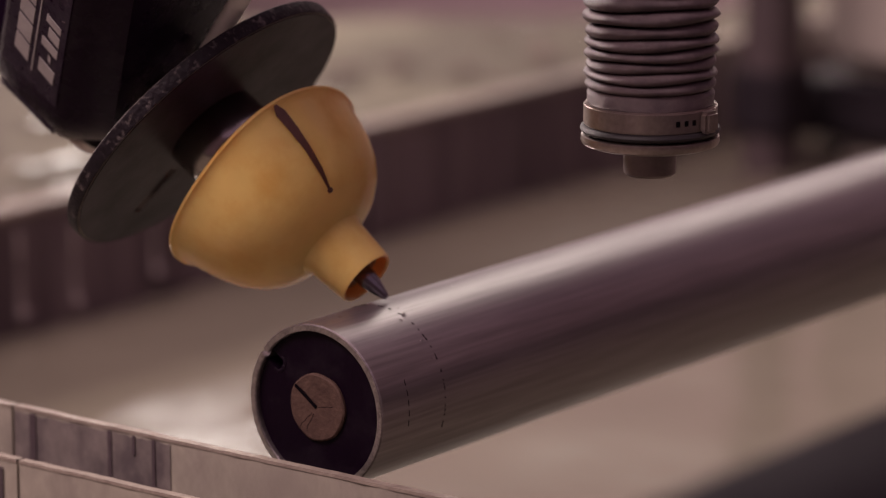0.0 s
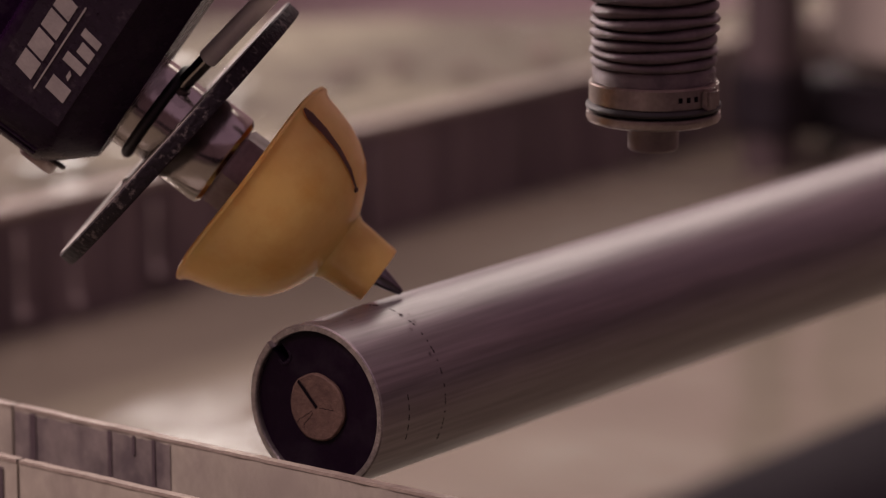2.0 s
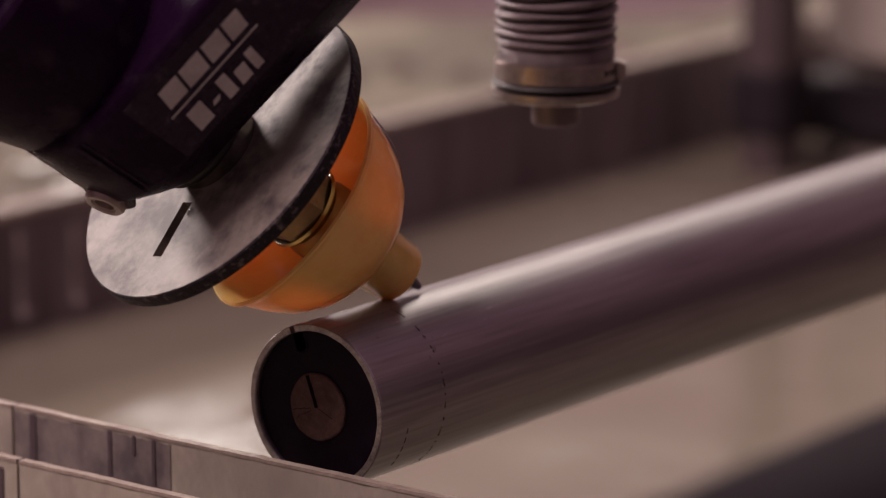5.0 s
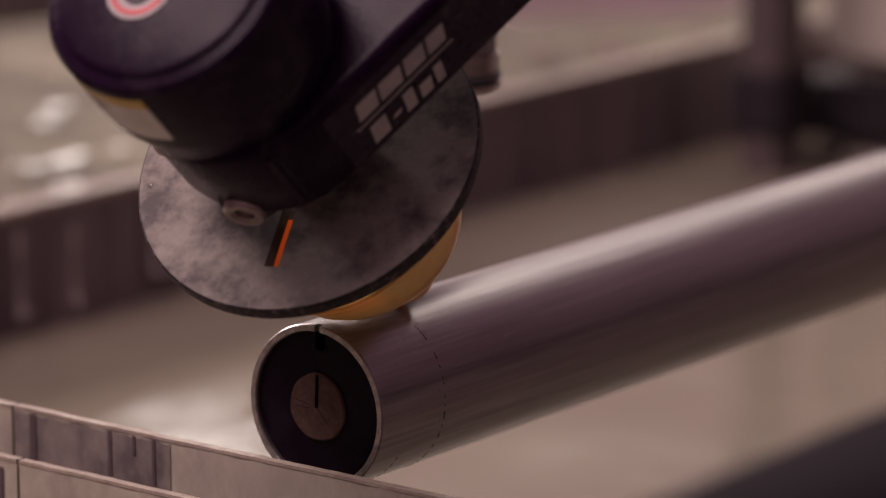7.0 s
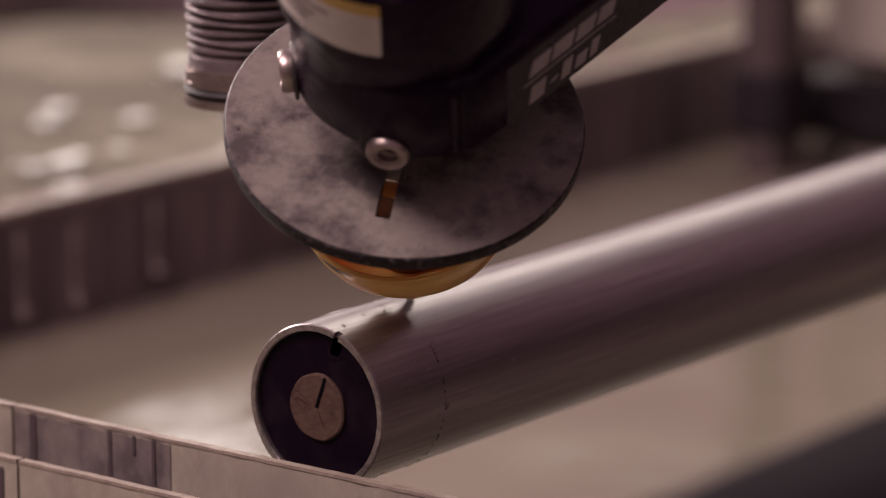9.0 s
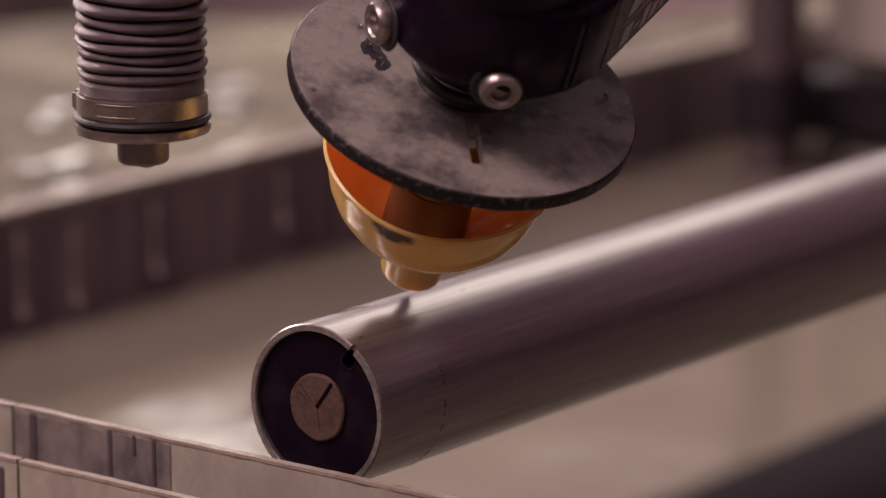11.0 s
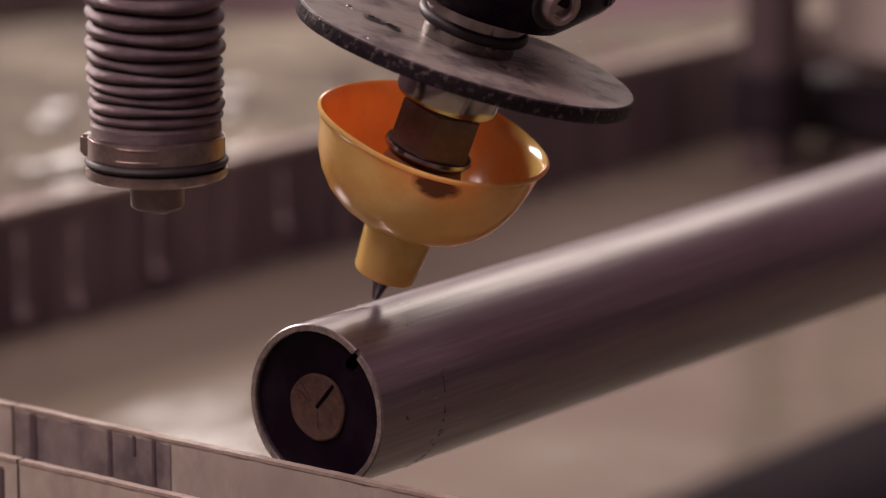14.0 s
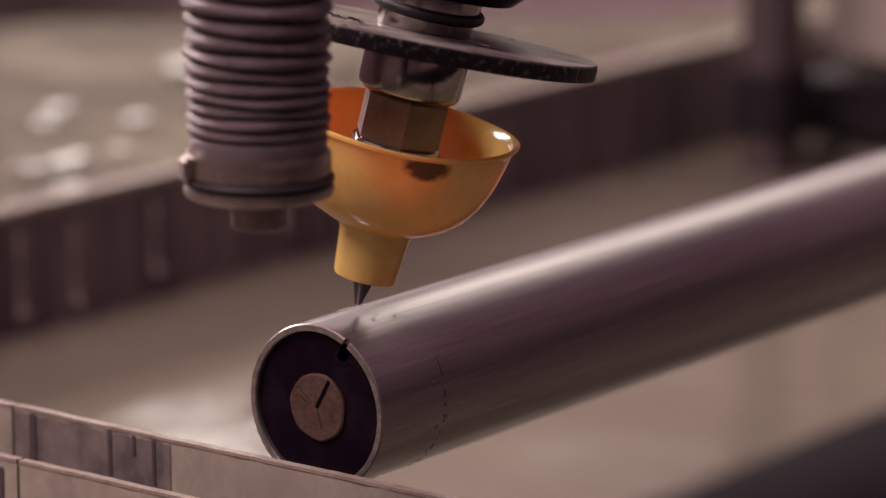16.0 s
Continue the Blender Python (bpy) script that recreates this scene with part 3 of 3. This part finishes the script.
def housing_mesh(length, n=36):
    """The cast arm: a round nose about the axis, a flat printed side, a tapered underside."""
    bm = bmesh.new()
    a0 = math.atan2(N.y, N.x)
    loops = []
    for z, inset in ((0.0985, 0.0125), (0.1005, 0.0105), (0.1065, 0.0048), (0.1100, 0.0018), (0.1130, 0.0), (0.1375, 0.0), (0.1395, 0.0006), (0.1408, 0.0020), (0.1412, 0.0040)):
        lp = []
        for i in range(n + 1):
            a = a0 - math.pi * i / n
            k = min(1.0, 2.2 * i / n)
            r = 0.0370 - 0.0060 * (3 * k * k - 2 * k ** 3) - inset
            lp.append(bm.verts.new((r * math.cos(a), r * math.sin(a), z)))
        e = U * length
        low = -N * (0.042 - inset)
        top = N * (0.037 - 0.6 * inset)
        lp.append(bm.verts.new((e.x + low.x, e.y + low.y, z)))
        lp.append(bm.verts.new((e.x + top.x, e.y + top.y, z)))
        loops.append(lp)
    m = len(loops[0])
    for A, B in zip(loops, loops[1:]):
        for i in range(m):
            bm.faces.new((A[i], A[(i + 1) % m], B[(i + 1) % m], B[i]))
    bm.faces.new(loops[0])
    bm.faces.new(loops[-1])
    return bm


def face_quad(s0, s1, z0, z1, slant=0.0, d=0.0371):
    """A raised bar on the printed face: along the arm from s0 to s1, height z0 to z1."""
    bm = bmesh.new()
    vs = []
    for dd in (d, d + 0.00025):
        for s, z in ((s0, z0), (s1, z0), (s1 + slant, z1), (s0 + slant, z1)):
            q = U * s + N * dd
            vs.append(bm.verts.new((q.x, q.y, z)))
    for f in ((4, 5, 6, 7), (0, 1, 5, 4), (1, 2, 6, 5), (2, 3, 7, 6), (3, 0, 4, 7)):
        bm.faces.new([vs[i] for i in f])
    return bm


def build_head():
    head = thing("cutting_head", "black tilting waterjet cutting head with an amber cup", "cutting head")
    part("nozzle_tip", lathe([(0.0, 0.0), (0.0009, 0.0), (0.0012, 0.0006), (0.0027, 0.0060), (0.0032, 0.0085), (0.0033, 0.030), (0, 0.030)], 40, False), M["carbide"], head, "dark pointed carbide nozzle")
    head_cup(head)
    part("sleeve", lathe([(0.0034, 0.012), (0.0070, 0.012), (0.0085, 0.024), (0.0128, 0.026), (0.0124, 0.044), (0.0114, 0.0475), (0.0034, 0.0485)], 56), M["sleeve"], head, "inner sleeve of amber plastic, browned as if shaded")
    part("washer", lathe([(0.004, 0.0495), (0.0132, 0.0495), (0.0136, 0.0502), (0.0132, 0.0512), (0.004, 0.0512)], 64), M["steel"], head)
    part("hex_nut", hexagon(0.0136, 0.0512, 0.066, 0.0008), M["nut"], head, "worn steel hex nut")
    part("collar", lathe([(0.004, 0.066), (0.0138, 0.066), (0.0152, 0.0672), (0.0155, 0.0685), (0.0155, 0.081), (0.0148, 0.0823), (0.004, 0.0823)], 72), M["steel"], head, "turned bright steel collar")
    # splash disc, sitting a little askew
    dm = Matrix.Translation((0.0014, -0.0002, 0.0819)) @ Euler((-0.0445, -0.0992, 0)).to_matrix().to_4x4()
    bm = lathe([(0.012, -0.0012), (0.0510, -0.0012), (0.0516, -0.0006), (0.0516, 0.0031), (0.0512, 0.0036), (0.012, 0.0036)], 144)
    cut = [0.0180, 0.0372, -0.0022, 0.0022, -0.01, 0.01]
    disc = part("splash_disc", pierced(bm, cut), M["disc"], head, "stained grey rubber splash disc", dm)
    part("disc_rim", lathe([(0.0505, -0.0010), (0.0514, -0.0013), (0.0518, -0.0006), (0.0519, 0.0030), (0.0514, 0.00345), (0.0505, 0.0033)], 144, True,
                           lambda a, r, z: (r + 0.00010 * noise.noise(Vector((30 * math.cos(a), 30 * math.sin(a), z * 900))), z)), M["disc_edge"], disc, "rough dark edge")
    # thin sheet that darkens the lower face as if shaded
    part("shaded_underside", pierced(lathe([(0.014, -0.0015), (0.0506, -0.0015), (0.0506, -0.0013), (0.014, -0.0013)], 120), cut), M["disc_under"], disc, "underside, near-black with shade in the colour")
    rnd = random.Random(77)
    for x, y, rad in ((-0.0125, -0.0270, 0.0040), (-0.0065, -0.0245, 0.0034)):
        bm = bmesh.new()
        ring = [bm.verts.new((x + rad * rnd.uniform(0.6, 1.2) * math.cos(2 * math.pi * k / 20) * 1.4, y + rad * rnd.uniform(0.6, 1.2) * math.sin(2 * math.pi * k / 20) * 0.7, 0.0040)) for k in range(20)]
        bm.faces.new(ring)
        part("wet_patch", bm, M["wet_patch"], disc, "dark wet patch")
    for x, y, rad in ((-0.0130, -0.0272, 0.0012), (-0.0108, -0.0264, 0.0009), (-0.0068, -0.0246, 0.0013), (-0.0050, -0.0240, 0.0009), (-0.0225, -0.029, 0.0009), (0.0215, 0.0042, 0.0011), (0.012, -0.046, 0.0007), (-0.005, 0.044, 0.0008)):
        bm = bmesh.new()
        bmesh.ops.create_uvsphere(bm, u_segments=14, v_segments=9, radius=rad)
        part("water_drop", bm, M["drop"], disc, m=Matrix.Translation((x, y, 0.0038)) @ Matrix.Diagonal((1.2, 1.0, 0.6, 1)))
    # neck rings
    part("neck", lathe([(0.004, 0.084), (0.0142, 0.084), (0.0142, 0.0915), (0.0152, 0.0925), (0.0152, 0.099), (0.004, 0.099)], 72), M["steel"], head, "bright steel neck")
    part("seal_ring", lathe([(0.0153 + 0.0017 * math.cos(a), 0.0925 + 0.0018 * math.sin(a)) for a in [2 * math.pi * i / 12 for i in range(12)]], 72), M["rubber"], head, "black rubber seal ring")
    # housing
    r = 0.0310
    body = part("housing", housing_mesh(0.22), M["housing"], head, "black cast housing arm")
    part("face_plate", face_quad(0.004, 0.130, 0.1120, 0.1370, 0, 0.0369), M["plate"], body, "glossy black printed plate")
    for deg, w in ((-17, 0.0005), (-21, 0.0009)):
        part("seam_rib", box(0.0340, 0.0368, -w, w, 0.1135, 0.1385, 0.0003), M["plate"], body, m=pose(0, 0, 0, 0, 0, math.degrees(math.atan2(N.y, N.x)) + deg))
    barrel = part("barrel", lathe([(0, 0.13), (0.0308, 0.13), (0.0312, 0.138), (0.0336, 0.148), (0.0350, 0.154), (0.0350, 0.1805), (0.0338, 0.1822), (0.0310, 0.1830), (0.0306, 0.1842), (0.029, 0.1848), (0, 0.1852)], 96, False), M["housing"], head, "black round motor barrel")
    ex, ey = 0.0043, -0.0042
    part("emblem_field", lathe([(0, 0), (0.0100, 0), (0.0100, 0.0002), (0, 0.0002)], 56, False), M["white"], barrel, "pale round emblem", pose(ex, ey, 0.1852))
    part("emblem_ring", lathe([(0.0072, 0.0002), (0.0088, 0.0002), (0.0088, 0.0004), (0.0072, 0.0004)], 56), M["red"], barrel, "red emblem ring", pose(ex, ey, 0.1852))
    part("emblem_centre", lathe([(0, 0.0002), (0.0046, 0.0002), (0.0046, 0.0005), (0, 0.0005)], 48, False), M["plate"], barrel, "black emblem centre", pose(ex + 0.001, ey, 0.1852))
    # sticker round the barrel
    for mat, z0, z1, nm in ((M["label"], 0.1575, 0.1738, "sticker"), (M["label_gold"], 0.1738, 0.1785, "sticker_band")):
        bm = bmesh.new()
        cols = []
        for i in range(33):
            a = radians(-105 + 107 * i / 32)
            cols.append([bm.verts.new((0.03515 * math.cos(a), 0.03515 * math.sin(a), z)) for z in (z0, z1)])
        for A, B in zip(cols, cols[1:]):
            bm.faces.new((A[0], B[0], B[1], A[1]))
        part(nm, bm, mat, barrel, "pale worn sticker" if nm == "sticker" else "gold sticker band")
    for z, a0, a1 in ((0.1695, -60, -22), (0.1660, -66, -30), (0.1630, -52, -34)):
        bm = bmesh.new()
        cols = []
        for i in range(13):
            a = radians(a0 + (a1 - a0) * i / 12)
            cols.append([bm.verts.new((0.0353 * math.cos(a), 0.0353 * math.sin(a), z + d)) for d in (0, 0.0011)])
        for A, B in zip(cols, cols[1:]):
            bm.faces.new((A[0], B[0], B[1], A[1]))
        part("sticker_bar", bm, M["disc"], barrel, "grey print bar")
    # socket screws round the nose
    for a in (2.5, -74.0):
        m = pose(0, 0, 0.1130, 0, 0, a) @ pose(r - 0.0008, 0, 0, 0, 90, 0)
        scr = part("socket_screw", lathe([(0, 0), (0.0058, 0), (0.0062, 0.0006), (0.0062, 0.0036), (0.0055, 0.0046), (0.0040, 0.0046), (0.0036, 0.0040), (0.0030, 0.0040), (0.0026, 0.0024), (0, 0.0024)], 40, False), M["clamp"], head, "steel socket screw", m)
        part("screw_washer", lathe([(0.0045, -0.0002), (0.0082, -0.0002), (0.0085, 0.0005), (0.0080, 0.0010), (0.0045, 0.0010)], 40), M["rubber"], scr)
    # print on the plate: plain shapes in place of a maker's mark
    x = 0.0125
    for w in (0.0085, 0.0095, 0.0085, 0.0075):
        part("mark_block", face_quad(x, x + w * 0.86, 0.1262, 0.1325, 0.0016), M["white"], body, "pale block of the printed mark")
        x += w
    part("mark_line", face_quad(0.0105, 0.0470, 0.1238, 0.1243, 0), M["white"], body, "thin pale printed line")
    for s0, w, h in ((0.0125, 0.0065, 0.0070), (0.0205, 0.0030, 0.0012), (0.0250, 0.0042, 0.0072), (0.0305, 0.0048, 0.0050), (0.0365, 0.0034, 0.0066)):
        z0 = 0.1145 + (0.0024 if h < 0.002 else 0)
        part("mark_block", face_quad(s0, s0 + w * 0.9, z0, z0 + h, 0.0012), M["white"], body, "pale block of the printed mark")
    # fine spray on the plate
    for k in range(46):
        d0 = rnd.uniform(0.00012, 0.00030)
        bm = bmesh.new()
        bmesh.ops.create_uvsphere(bm, u_segments=8, v_segments=5, radius=d0)
        q = U * rnd.uniform(0.005, 0.055) + N * 0.0372
        part("spray_drop", bm, M["drop"], body, m=Matrix.Translation((q.x, q.y, rnd.uniform(0.1125, 0.1365))))
    # abrasive feed hose behind the housing
    out, start = Vector((-0.895, 0.425, -0.13)), Vector((-0.0108, 0.0085, 0.0908))
    along = lambda s: start + out * s
    hose = part("feed_hose", sweep([along(s) for s in (0.0135, 0.03, 0.06, 0.10, 0.16)], 0.0031, 28), M["hose"], head, "pale abrasive feed hose")
    part("hose_stem", sweep([along(-0.002), along(0.014)], 0.0025, 24), M["steel"], hose, "bright steel stem")
    part("hose_fitting", sweep([along(-0.006), along(0.001)], 0.0036, 6), M["nut"], hose, "steel hose fitting")
    return head


HEAD = build_head()


# ---- the bellows sensor ----
def build_bellows():
    ob = thing("bellows_probe", "grey ribbed woven bellows probe with a steel clamp", "probe")
    part("plunger", lathe([(0, 0.0), (0.0068, 0.0), (0.0077, 0.0008), (0.0078, 0.0024), (0.0078, 0.011), (0, 0.011)], 56, False), M["nut"], ob, "dull steel plunger")
    part("flange", lathe([(0.004, 0.0088), (0.0178, 0.0088), (0.0200, 0.0096), (0.0205, 0.0106), (0.0203, 0.0122), (0.0185, 0.0128), (0.004, 0.0128)], 88), M["clamp"], ob, "steel flange plate")
    part("lower_lip", lathe([(0.0188 + 0.0019 * math.cos(a), 0.0141 + 0.0013 * math.sin(a)) for a in [2 * math.pi * i / 10 for i in range(10)]], 72), M["rubber"], ob)
    clamp = part("hose_clamp", lathe([(0.0183, 0.0152), (0.0192, 0.0150), (0.0193, 0.0156), (0.0193, 0.0212), (0.0192, 0.0218), (0.0183, 0.0216)], 88), M["clamp"], ob, "steel band clamp")
    part("clamp_screw", box(0.0188, 0.0222, -0.0032, 0.0032, 0.0148, 0.0212, 0.0009), M["clamp"], clamp, "folded clamp lug")
    for k in range(3):
        part("clamp_hole", box(-0.0005, 0.0006, -0.0009, 0.0009, -0.0011, 0.0011, 0.0003), M["slit"], clamp, m=pose(0, 0, 0.0184, 0, 0, -32 + 8 * k) @ pose(0.0193, 0, 0))
    # pressed tongue of the band, and a drop under the plunger
    for z0 in (0.0163, 0.0199):
        bm = bmesh.new()
        cols = []
        for i in range(15):
            a = radians(72 + 36 * i / 14)
            cols.append([bm.verts.new((r * math.cos(a), r * math.sin(a), zz)) for r, zz in ((0.0196, z0), (0.0200, z0 + 0.0002), (0.0200, z0 + 0.0006), (0.0196, z0 + 0.0008))])
        for A, B in zip(cols, cols[1:]):
            for k in range(3):
                bm.faces.new((A[k], B[k], B[k + 1], A[k + 1]))
        part("clamp_tongue", bm, M["clamp"], clamp)
    bm = bmesh.new()
    bmesh.ops.create_uvsphere(bm, u_segments=16, v_segments=10, radius=0.0022)
    part("water_drop", bm, M["drop"], ob, m=pose(-0.002, 0.002, 0.0) @ Matrix.Diagonal((1.3, 1.3, 0.55, 1)))
    part("clamp_strap", lathe([(0.0192, 0.0158), (0.0197, 0.0158), (0.0197, 0.0212), (0.0192, 0.0212)], 88), M["clamp"], clamp)
    # corrugated rubber sleeve; the folds open out upwards
    prof = [(0.0172, 0.0212), (0.0186, 0.0218), (0.0188, 0.0250), (0.0180, 0.0262)]
    z = 0.0262
    for i in range(22):
        h = 0.0031 + 0.0027 * min(1.0, max(0.0, (i - 3) / 8)) + 0.0012 * min(1.0, max(0.0, (i - 11) / 6))
        out = 0.0193 + 0.0001 * min(i, 10) + 0.00035 * math.sin(2.3 * i)
        root = 0.0170 - 0.0009 * min(1.0, i / 9)
        for k in range(11):
            t = k / 10
            prof.append((root + (out - root) * math.sin(math.pi * t) ** 0.42 if 0 < t < 1 else root, z + h * t))
        z += h
    rnd = random.Random(8)
    ph = [rnd.uniform(0, 6.28) for _ in range(3)]

    def wob(a, r, zz):
        lift = 0.0010 * math.cos(a - 0.9 + 26 * zz) * min(1, max(0, (zz - 0.024) / 0.02))
        return r * (1 + 0.008 * math.sin(a + ph[0] + zz * 300) * (zz > 0.026)), zz + lift + 0.0003 * math.sin(3 * a + zz * 700) * (zz > 0.028)
    inner = [(0.0150, z), (0.0150, 0.0212)]
    part("bellows_sleeve", lathe(prof + inner, 96, True, wob), M["bellows"], ob, "grey corrugated woven sleeve")
    return ob


BELLOWS = build_bellows()


# ---- what moves ----
def motions():
    walk(HEAD, [
        (0.0, pose(-0.0009, 0.0354, 0.0269, 14.1, 53.7, -159.0)),
        (1.5, pose(-0.0027, 0.0430, 0.0269, 15.1, 52.9, -136.2)),
        (2.5, pose(0.0003, 0.0432, 0.0269, 12.8, 52.3, -126.6)),
        (3.5, pose(-0.0025, 0.0491, 0.0269, 10.8, 53.1, -114.2)),
        (4.2, pose(-0.0019, 0.0510, 0.0269, 13.6, 52.6, -103.4)),
        (6.3, pose(-0.0002, 0.0535, 0.0269, 14.2, 51.8, -74.8)),
        (7.0, pose(0.0004, 0.0494, 0.0269, 6.3, 50.9, -72.7)),
        (8.0, pose(-0.0002, 0.0503, 0.0269, -1.8, 45.9, -70.6)),
        (9.0, pose(-0.0004, 0.0472, 0.0269, -7.4, 41.2, -65.1)),
        (11.3, pose(-0.0030, 0.0474, 0.0269, -8.9, 30.6, -44.1)),
        (12.5, pose(-0.0021, 0.0400, 0.0269, -10.8, 24.5, -34.4)),
        (13.5, pose(-0.0018, 0.0339, 0.0269, -11.2, 19.2, -24.6)),
        (14.5, pose(-0.0032, 0.0298, 0.0269, -10.8, 15.3, -15.7)),
        (16.0, pose(-0.0000, 0.0204, 0.0278, -9.0, 9.8, -8.2)),
    ])
    walk(BELLOWS, [
        (0.0, pose(0.0748, 0.0648, 0.0695, 0, 0, 0)),
        (1.0, pose(0.0701, 0.0767, 0.0708, 0, 0, -2)),
        (2.0, pose(0.0548, 0.0961, 0.0697, 0, 0, 0)),
        (3.0, pose(0.0386, 0.1081, 0.0695, 0, 0, 8)),
        (4.2, pose(0.0168, 0.1167, 0.0689, 0, 0, 20)),
        (6.4, pose(-0.0431, 0.1410, 0.0619, 0, 0, 60)),
        (9.0, pose(-0.0772, 0.0616, 0.0657, 0, 0, 140)),
        (11.5, pose(-0.0544, -0.0185, 0.0689, 0, 0, 205)),
        (12.5, pose(-0.0478, -0.0293, 0.0665, 0, 0, 210)),
        (13.5, pose(-0.0321, -0.0399, 0.0652, 0, 0, 200)),
        (14.5, pose(-0.0120, -0.0462, 0.0649, 0, 0, 214)),
        (15.2, pose(0.0102, -0.0561, 0.0674, 0, 0, 225)),
        (16.0, pose(0.0395, -0.0717, 0.0723, 0, 0, 240)),
    ])
    # the tube turns under the jet; its slot points this way, degrees from the horizontal
    walk(TUBE, [(t, pose(0, 0, 0, 0, 90 - a, 0)) for t, a in (
        (0.0, 144.5), (1.5, 137.2), (3.5, 125.0), (4.2, 119.5), (6.3, 95.0), (7.0, 88.0), (9.0, 70.5), (11.3, 53.0), (12.5, 50.0), (13.5, 49.5), (14.5, 52.0), (16.0, 61.5))])


motions()
